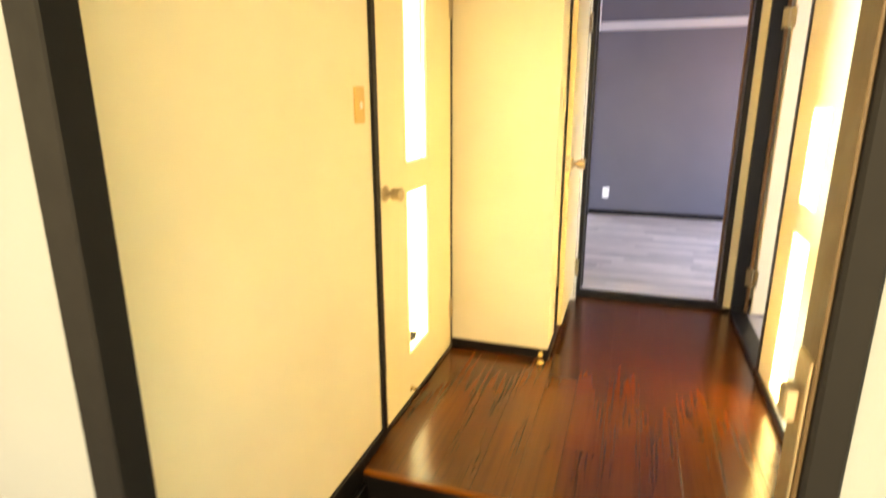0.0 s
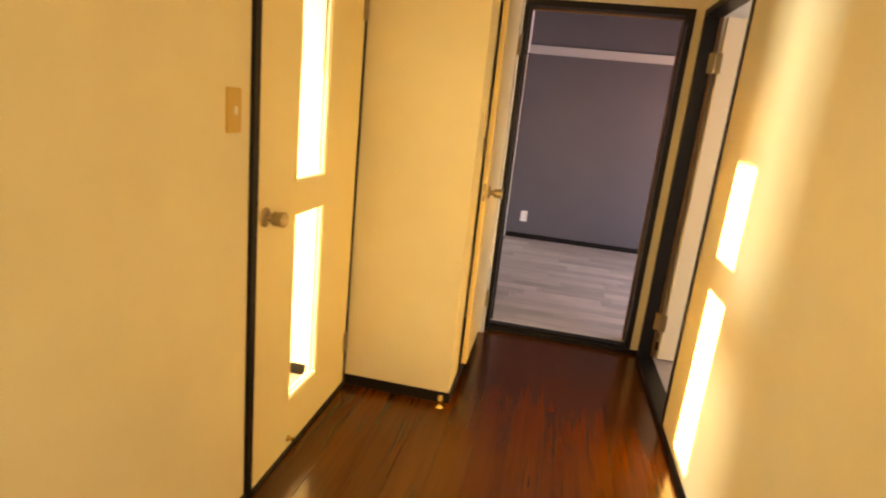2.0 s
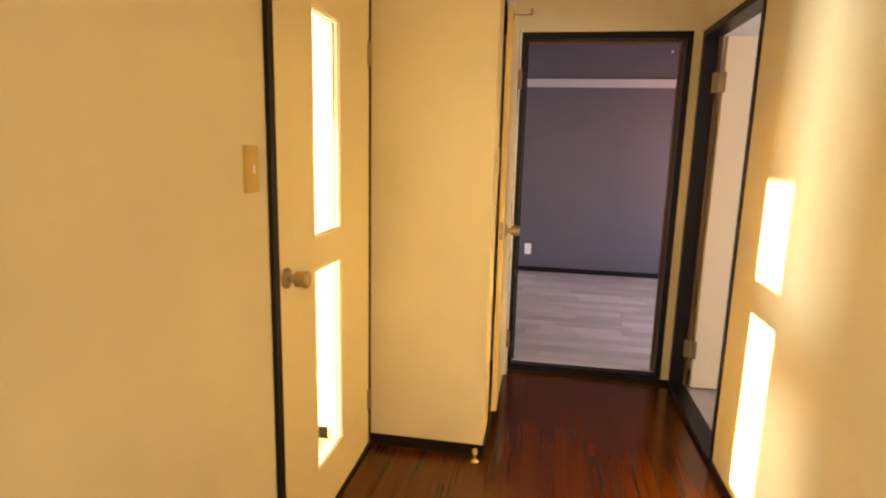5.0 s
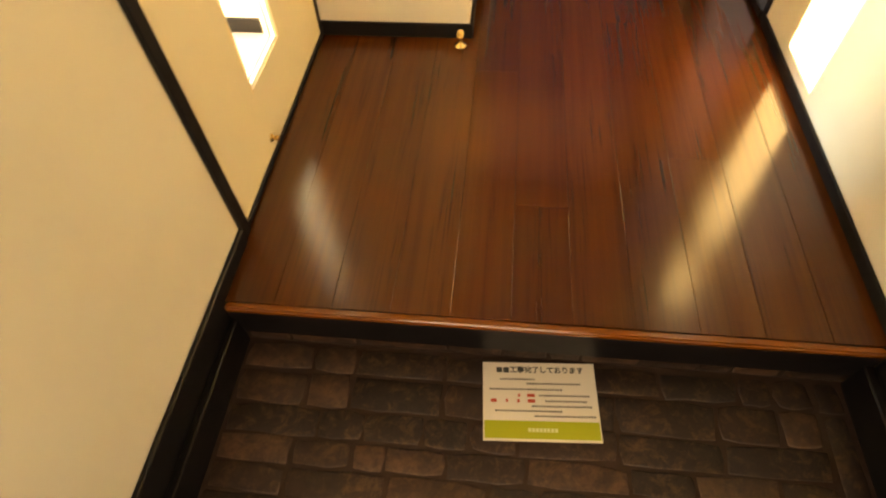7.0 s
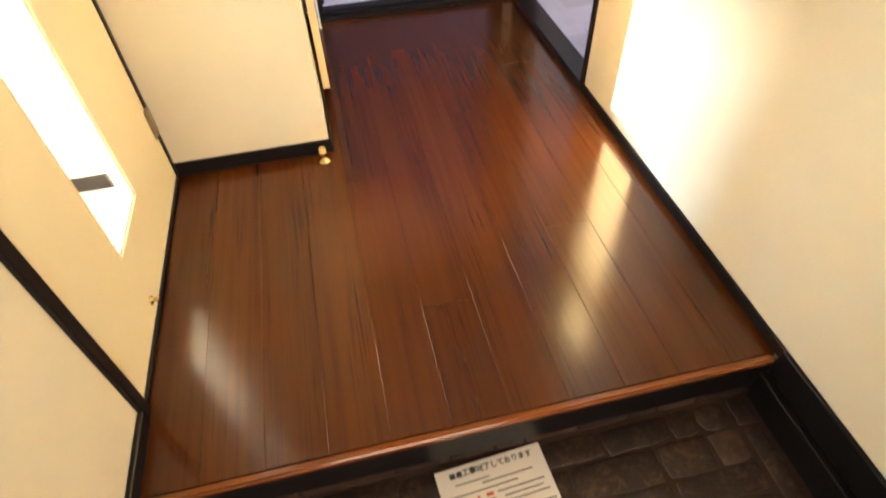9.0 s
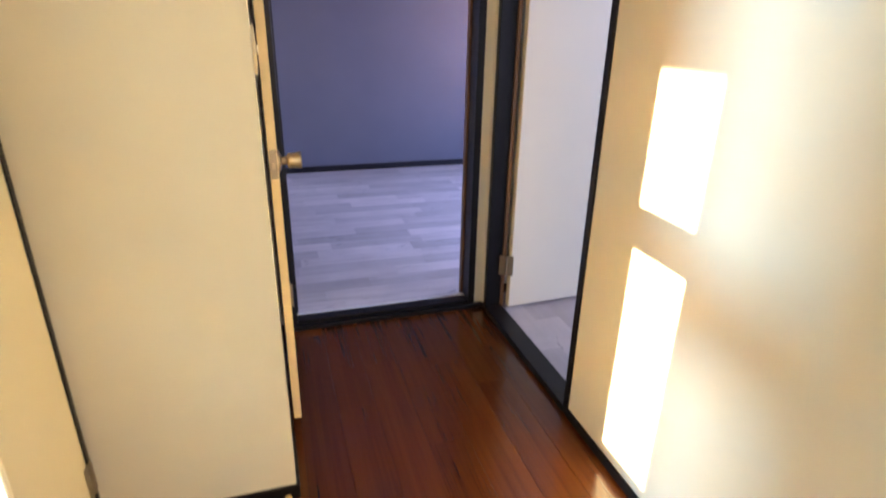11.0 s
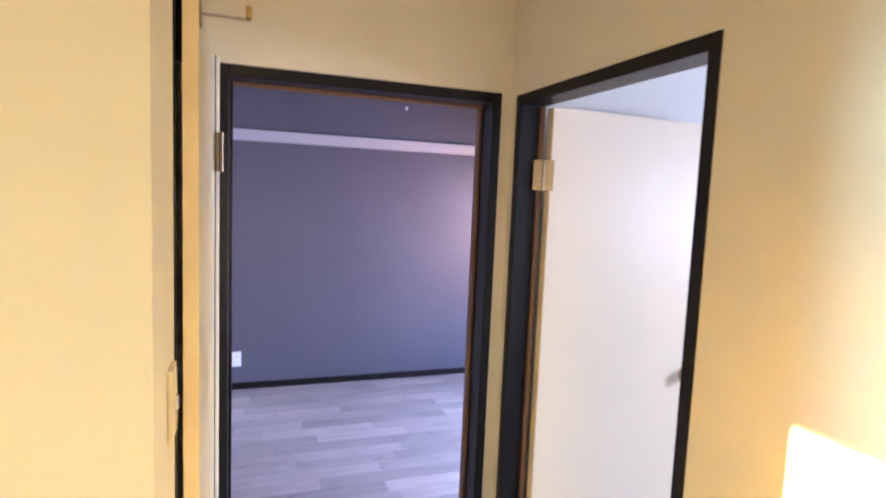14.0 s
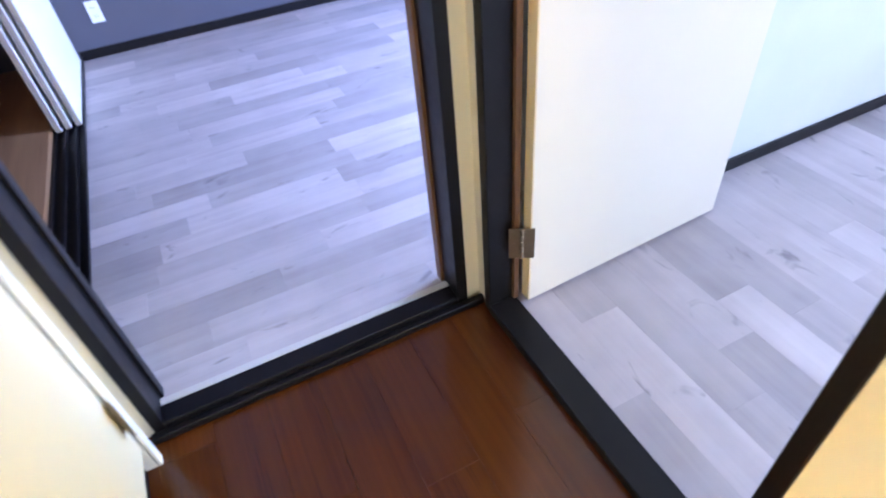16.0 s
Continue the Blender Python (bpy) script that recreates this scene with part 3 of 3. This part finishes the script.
structure("baseboard_box", B((0.0, BOX_X + 0.010, BOX_Y - 0.010, BOX_Y - 0.0005, 0.0, 0.053), (BOX_X + 0.0005, BOX_X + 0.010, BOX_Y, 1.385, 0.0, 0.053), bevel=0.002), TRIM, "black baseboard round the projecting closet", "baseboard")
structure("baseboard_right", B((W - 0.010, W - 0.0005, 0.0, 1.26, 0.0, 0.036), bevel=0.002), TRIM, "black baseboard under the sunlit wall", "baseboard")
structure("baseboard_entrance_right", B((W - 0.014, W - 0.0005, -1.10, -0.001, GEN_Z, 0.036), (W - 0.040, W - 0.014, -1.10, -0.001, GEN_Z, -0.055), bevel=0.003), TRIM, "black stepped skirting of the entrance", "baseboard")
structure("baseboard_entrance_left", B((0.0005, 0.014, -1.10, 0.205, GEN_Z, 0.045), (0.014, 0.034, -1.10, -0.001, GEN_Z, -0.05), bevel=0.003), TRIM, "black stepped skirting of the entrance", "baseboard")
structure("baseboard_grey_far", B((0.43, GX1, FAR_Y - 0.010, FAR_Y - 0.0005, FLOOR2, 0.078), bevel=0.002), TRIM, "black baseboard on the grey wall", "baseboard")
structure("baseboard_side_room", B((W + 0.09, RX1, 2.255, 2.2645, FLOOR2, 0.075), bevel=0.002), TRIM, "black baseboard of the side room", "baseboard")
structure("baseboard_sunny_room", B((-1.9, -0.21, BOX_Y - 0.010, BOX_Y - 0.0005, 0.0, 0.058), bevel=0.002), TRIM, "black baseboard seen through the glass", "baseboard")
structure("trim_grey_wall", B((0.43, GX1, FAR_Y - 0.030, FAR_Y - 0.0005, 2.018, 2.105), bevel=0.004), RAIL_WHITE, "white picture rail on the grey wall", "rail")

# entrance step: rounded oak nosing on a riser blackened for shade
step = thing("trim_step", pose(W / 2, 0.0, GEN_Z), "orange oak nosing on a brick entrance step with black lip", "step", kind="structure")
part("nosing", B((0.016, W - 0.016, -0.004, 0.018, -0.018, 0.001), bevel=0.005, seg=3), NOSING, step, "orange oak nosing")
part("riser", B((0.016, W - 0.016, 0.004, 0.02, GEN_Z, -0.018)), GROUT, step, "dark riser")
# black lip, lengthened over the upper riser bricks to stand in for shade
part("lip", B((0.016, W - 0.016, -0.001, 0.004, -0.115, -0.018), bevel=0.001), TRIM, step, "black lip under the nosing, drawn down as riser shade")

# ---- sliding closet doors ----
track = structure("trim_closet_track", B((0.285, 0.43, 2.46, FAR_Y, -0.02, 0.020), *[(0.288 + k * 0.047, 0.288 + k * 0.047 + 0.012, 2.46, FAR_Y, 0.020, 0.034) for k in range(3)], (0.425, 0.43, 2.46, FAR_Y, 0.020, 0.034)), TRIM, "black grooved track of the closet doors", "track")
for k in range(3):
    x0 = 0.302 + k * 0.0445
    sd = thing("closet_door", pose(x0, 4.6, 0.03), "white sliding closet door pushed open", "door", "closet doors")
    part("panel", B((x0, x0 + 0.028, 4.125 + 0.012 * k, 5.045, 0.036, 2.0), bevel=0.002), BEAD, sd)
    part("edge_strip", B((x0 + 0.002, x0 + 0.026, 4.121 + 0.012 * k, 4.1245 + 0.012 * k, 0.038, 1.998)), SLIDE_EDGE, sd, "tan door edge")
    part("pull", lathe(bmesh.new(), [(0.026, 0), (0.026, 0.002), (0.021, 0.0025), (0.019, 0.001)], pose(x0 + 0.028, 4.2, 0.95, 0, 90, 0), 20), STEEL, sd, "round recessed pull")

# ---- small things ----


def wall_switch(m, label, mat):
    """Upright plate with a raised rim and one small rocker; faces local z."""
    s = thing("light_switch", m, label, "switch", "light switches")
    part("plate", B((-0.035, 0.035, -0.06, 0.06, 0.0, 0.007), bevel=0.0025, seg=2), mat, s, "", True)
    part("inset", B((-0.022, 0.022, -0.042, 0.042, 0.007, 0.0085), bevel=0.001), mat, s, "", True)
    part("rocker", B((-0.006, 0.006, -0.011, 0.011, 0.0085, 0.013), bevel=0.0015), WHITE_PLASTIC, s, "small pale rocker", True)
    return s


FACE_PX = Matrix(((0, 0, 1, 0), (1, 0, 0, 0), (0, 1, 0, 0), (0, 0, 0, 1)))
wall_switch(Matrix.Translation((0.0005, 0.115, 1.312)) @ FACE_PX, "ivory light switch beside the glazed door", PLASTIC)
wall_switch(Matrix.Translation((BOX_X + 0.0005, 1.315, 1.318)) @ FACE_PX, "pale ivory light switch beside the narrow door", IVORY)

out = thing("wall_outlet", pose(0.605, FAR_Y - 0.0005, 0.275, 90, 0, 0), "white power outlet on the grey wall", "outlet")
part("plate", B((-0.035, 0.035, -0.06, 0.06, 0.0, 0.008), bevel=0.0025, seg=2), WHITE_PLASTIC, out, "", True)
for z in (-0.022, 0.022):
    part("socket", B((-0.017, 0.017, z - 0.014, z + 0.014, 0.008, 0.0095), bevel=0.001), WHITE_PLASTIC, out, "", True)
    part("slot", B((-0.008, -0.006, z - 0.006, z + 0.006, 0.0095, 0.0099), (0.006, 0.008, z - 0.005, z + 0.005, 0.0095, 0.0099)), INK, out, "", True)

st = thing("door_stopper", pose(0.500, 1.085, 0.0), "brass door stopper standing on the floorboards", "door stopper")
part("base", lathe(bmesh.new(), [(0.021, 0.0), (0.0215, 0.003), (0.019, 0.007), (0.011, 0.011), (0.008, 0.016)]), BRASS, st, "", True)
part("post", lathe(bmesh.new(), [(0.008, 0.014), (0.0075, 0.028), (0.011, 0.031), (0.0125, 0.036), (0.011, 0.041)]), BRASS, st, "", True)
part("buffer", lathe(bmesh.new(), [(0.010, 0.040), (0.0115, 0.043), (0.0115, 0.054), (0.009, 0.058), (0.003, 0.059)]), PLASTIC, st, "pale rubber buffer", True)

hk = thing("wall_hook", pose(1.95, FAR_Y - 0.0005, 2.375, 90, 0, 0), "small pale hook high on the grey wall", "hook")
part("plate", lathe(bmesh.new(), [(0.012, 0), (0.012, 0.004), (0.009, 0.006)]), WHITE_PLASTIC, hk, "", True)
part("peg", B((-0.003, 0.003, -0.02, 0.004, 0.006, 0.014), bevel=0.001), WHITE_PLASTIC, hk, "", True)


# notice lying on the entrance floor
NOTE = pose(0.788, -0.107, GEN_Z + 0.003, 0, 0, 3.6)
note = thing("notice", NOTE, "white printed notice with a yellow-green band on the floor", "paper")
part("sheet", B((-0.137, 0.137, -0.098, 0.098, 0.0, 0.0012)), PAPER, note, "", True)
part("band", B((-0.134, 0.134, -0.092, -0.050, 0.0012, 0.0015)), GREEN_INK, note, "yellow-green printed band", True)


def lettering(words, size):
    """Words in the built-in font, as a flat mesh's bmesh about its middle."""
    cu = bpy.data.curves.new("words", "FONT")
    cu.offset = 0.0006
    cu.body, cu.size, cu.align_x, cu.align_y = words, size, "CENTER", "CENTER"
    ob = bpy.data.objects.new("words", cu)
    scene.collection.objects.link(ob)
    me = bpy.data.meshes.new_from_object(ob.evaluated_get(bpy.context.evaluated_depsgraph_get()))
    bm = bmesh.new()
    bm.from_mesh(me)
    bpy.data.objects.remove(ob)
    bpy.data.meshes.remove(me)
    bpy.data.curves.remove(cu)
    return bm


title = lettering("工事完了しております", 0.0182)
bmesh.ops.transform(title, matrix=Matrix.Translation((0.020, 0.078, 0.0016)), verts=title.verts[:])
part("title", title, INK, note, "black printed title", True)
part("title", B((-0.103, -0.089, 0.071, 0.085, 0.0012, 0.0015), (-0.086, -0.072, 0.071, 0.085, 0.0012, 0.0015)), INK, note, "black printed title", True)
rng = random.Random(4)
ROWS = ((0.054, -0.095, -0.010), (0.043, -0.030, 0.100), (0.028, -0.120, 0.055), (0.013, -0.002, 0.118), (-0.001, 0.012, 0.110), (-0.014, -0.020, 0.122), (-0.026, -0.108, 0.050), (-0.038, -0.015, 0.124))
for y, x0, x1 in ROWS:
    bm, x = bmesh.new(), x0
    while x < x1:
        w = rng.uniform(0.003, 0.0048)
        box(bm, x, x + w, y - 0.0024, y + 0.0024, 0.0012, 0.0014)
        x += w + 0.0022
    part("print_line", bm, INK, note, "", True)
for x0, x1, y in ((-0.052, -0.047, 0.013), (-0.030, -0.012, 0.013), (-0.118, -0.104, -0.001), (-0.082, -0.077, -0.001), (-0.055, -0.049, -0.001), (-0.030, -0.012, -0.001)):
    part("red_print", B((x0, x1, y - 0.004, y + 0.004, 0.0012, 0.0014)), RED_INK, note, "red printed date", True)
bm, x = bmesh.new(), -0.032
while x < 0.032:
    box(bm, x, x + 0.007, -0.076, -0.067, 0.0015, 0.0017)
    x += 0.0088
part("band_print", bm, PALE_INK, note, "", True)

# ---- windows ----


def window(name, plane, axis_y0, axis_y1, z0, z1, outward, label):
    """Aluminium sliding window in a wall that runs along y."""
    w = thing(name, pose(plane, (axis_y0 + axis_y1) / 2, z0), label, "window", kind="structure")
    a, b = sorted((plane, plane + 0.06 * outward))
    f = 0.03
    part("window_frame", B((a, b, axis_y0, axis_y0 + f, z0, z1), (a, b, axis_y1 - f, axis_y1, z0, z1), (a, b, axis_y0 + f, axis_y1 - f, z0, z0 + f), (a, b, axis_y0 + f, axis_y1 - f, z1 - f, z1)), STEEL, w)
    return w


window("window_1", LX0 - 0.02, -0.75, 1.09, 0.25, 1.76, -1, "open aluminium window in the evening sun")
window("window_2", GX1 + 0.03, 2.4, 4.3, 0.35, 2.0, 1, "tall aluminium window of the grey room")
window("window_3", RX1 + 0.03, -0.3, 1.0, 0.55, 2.0, 1, "aluminium window of the side room")

# ---- boards, planks and bricks ----


def chamfered(name, w, d, h, mat, edge=0.0012):
    """A slab with chamfered top edges, centred on its top face."""
    bm = bmesh.new()
    ring = []
    for inset, z in ((0, -h), (0, -edge), (edge * 0.35, -edge * 0.35), (edge, 0.0)):
        ring.append([bm.verts.new((sx * (w / 2 - inset), sy * (d / 2 - inset), z)) for sx, sy in ((-1, -1), (1, -1), (1, 1), (-1, 1))])
    for lo, hi in zip(ring, ring[1:]):
        for k in range(4):
            bm.faces.new((lo[k], lo[(k + 1) % 4], hi[(k + 1) % 4], hi[k]))
    bm.faces.new(ring[-1])
    return mesh_of(name, bm, mat)


def lay(name, mesh, parent, x, y, z, turn=0.0):
    ob = new(name, mesh)
    ob.parent = parent
    ob.matrix_basis = pose(x, y, z, 0, 0, turn)
    return ob


# corridor boards run along the corridor
PITCH = 0.1425
cache = {}


def slab(name, w, d, h, mat, edge=0.0012):
    key = (name, round(w, 3), round(d, 3), mat.name)
    if key not in cache:
        cache[key] = chamfered(name, key[1], key[2], h, mat, edge)
    return cache[key]


def boards(parent, name, mat, lanes, joints, x_of, z, gap, h=0.003, edge=0.0012):
    """Lanes of boards; every lane is (start, end) across, joints(lane) the cuts along it. x_of lays them along y or x."""
    for n, (a, b) in enumerate(lanes):
        cuts = joints(n)
        for c0, c1 in zip(cuts, cuts[1:]):
            w, d = b - a - gap, c1 - c0 - gap
            u, v = (a + b) / 2, (c0 + c1) / 2
            if x_of == "y":
                lay(name, slab(name, w, d, h, mat, edge), parent, u, v, z)
            else:
                lay(name, slab(name, d, w, h, mat, edge), parent, v, u, z)


edges = [0.0] + [0.135 + PITCH * k for k in range(10)] + [W]
starts = {5: 0.371, 8: 0.578}


def corridor_cuts(n):
    rng = random.Random(100 + n)
    first = starts.get(n, rng.choice((0.95, 1.25, 1.55, 1.8, 2.05)))
    return [0.018, first] + ([first + 1.15] if first + 1.15 < 2.1 else []) + [END_Y]


boards(floor_corridor, "floorboard", DARK_WOOD, list(zip(edges, edges[1:])), corridor_cuts, "y", 0.0, 0.0002, edge=0.0009)


def random_cuts(lo, hi, seed, lengths):
    rng = random.Random(seed)
    cuts = [lo, lo + rng.uniform(0.15, 0.6)]
    while cuts[-1] < hi - 0.25:
        cuts.append(cuts[-1] + rng.choice(lengths))
    cuts[-1] = hi
    return cuts


GP = 0.118
rows = [END_Y + 0.0785 + GP * k for k in range(24) if END_Y + 0.0785 + GP * k < FAR_Y - 0.02] + [FAR_Y]
boards(floor_grey, "plank", GREY_PLANK, list(zip(rows, rows[1:])), lambda n: random_cuts(0.43, GX1, 300 + n, (0.45, 0.6, 0.6, 0.75)), "x", FLOOR2, 0.0004, edge=0.0004)
cols = [W + 0.082] + [1.728 + 0.128 * k for k in range(21) if 1.728 + 0.128 * k < RX1 - 0.02] + [RX1]
side_first = {0: [-0.8, 0.2, 1.0, 1.673, 2.265], 1: [-0.8, 0.4, 1.30, 1.935, 2.265]}
boards(floor_side, "plank", GREY_PLANK_ALONG, list(zip(cols, cols[1:])), lambda n: side_first.get(n) or random_cuts(-0.8, 2.265, 500 + n, (0.45, 0.6, 0.75, 0.9)), "y", FLOOR2, 0.0004, edge=0.0004)

# brick-patterned entrance floor: uneven worn bricks across the entrance, a course along the right side
BRICK_LENGTHS, BRICK_SHAPES = (0.08, 0.11, 0.14, 0.18, 0.23), {}


def worn_brick(w, d, seed):
    """A brick with a wavering outline and a low rounded edge, about the middle of its top."""
    key = (round(w, 2), round(d, 3), seed % 4)
    if key not in BRICK_SHAPES:
        rng = random.Random(repr(key))
        bm, rings = bmesh.new(), []
        sides = [(-0.5, -0.5), (-0.17, -0.5), (0.17, -0.5), (0.5, -0.5), (0.5, 0.0), (0.5, 0.5), (0.17, 0.5), (-0.17, 0.5), (-0.5, 0.5), (-0.5, 0.0)]
        shape = []
        for sx, sy in sides:
            corner = 0.003 if abs(sx) == 0.5 and abs(sy) == 0.5 else 0.0
            px = sx * (key[0] - 0.003) - math.copysign(corner, sx) + rng.uniform(-0.006, 0.003) * (1 if sx > 0 else -1)
            py = sy * (key[1] - 0.003) - (math.copysign(corner, sy) if sy else 0) + rng.uniform(-0.006, 0.003) * (1 if sy > 0 else -1)
            shape.append((px, py))
        for shrink, z in ((0.0, -0.004), (0.001, -0.0016), (0.004, -0.0003)):
            rings.append([bm.verts.new((px * (1 - 2 * shrink / key[0]), py * (1 - 2 * shrink / key[1]), z)) for px, py in shape])
        for lo, hi in zip(rings, rings[1:]):
            for k in range(len(lo)):
                bm.faces.new((lo[k], lo[(k + 1) % len(lo)], hi[(k + 1) % len(lo)], hi[k])).smooth = True
        mid = bm.verts.new((0, 0, 0))
        for k in range(len(sides)):
            bm.faces.new((rings[-1][k], rings[-1][(k + 1) % len(sides)], mid)).smooth = True
        BRICK_SHAPES[key] = mesh_of("brick", bm, BRICK)
    return BRICK_SHAPES[key]


rng = random.Random(21)


def course(start, end, deep, put):
    """Bricks of mixed length from start to end."""
    at = start
    while at < end - 0.01:
        w = rng.choice(BRICK_LENGTHS)
        if end - at - w < 0.07:
            w = end - at
        put(at + w / 2, w, rng.randrange(4))
        at += w


y = -0.004
while y > -1.06:
    h = rng.choice((0.066, 0.074, 0.082, 0.09))
    course(0.036, 1.43, h, lambda c, w, n: lay("brick", worn_brick(w, h, n), floor_entrance, c, y - h / 2, GEN_Z + rng.uniform(-0.0006, 0.0006), rng.uniform(-1.5, 1.5)))
    y -= h
course(0.0, 1.09, 0.062, lambda c, w, n: lay("brick", worn_brick(w, 0.062, n), floor_entrance, 1.464, -0.004 - c, GEN_Z, 90 + rng.uniform(-1, 1)))


def riser_brick(c, w, n):
    lay("brick", worn_brick(w, 0.086, n), floor_entrance, 0, 0, 0).matrix_basis = pose(c, 0.001, -0.112, 90, 0, 0)


course(0.036, 1.50, 0.086, riser_brick)
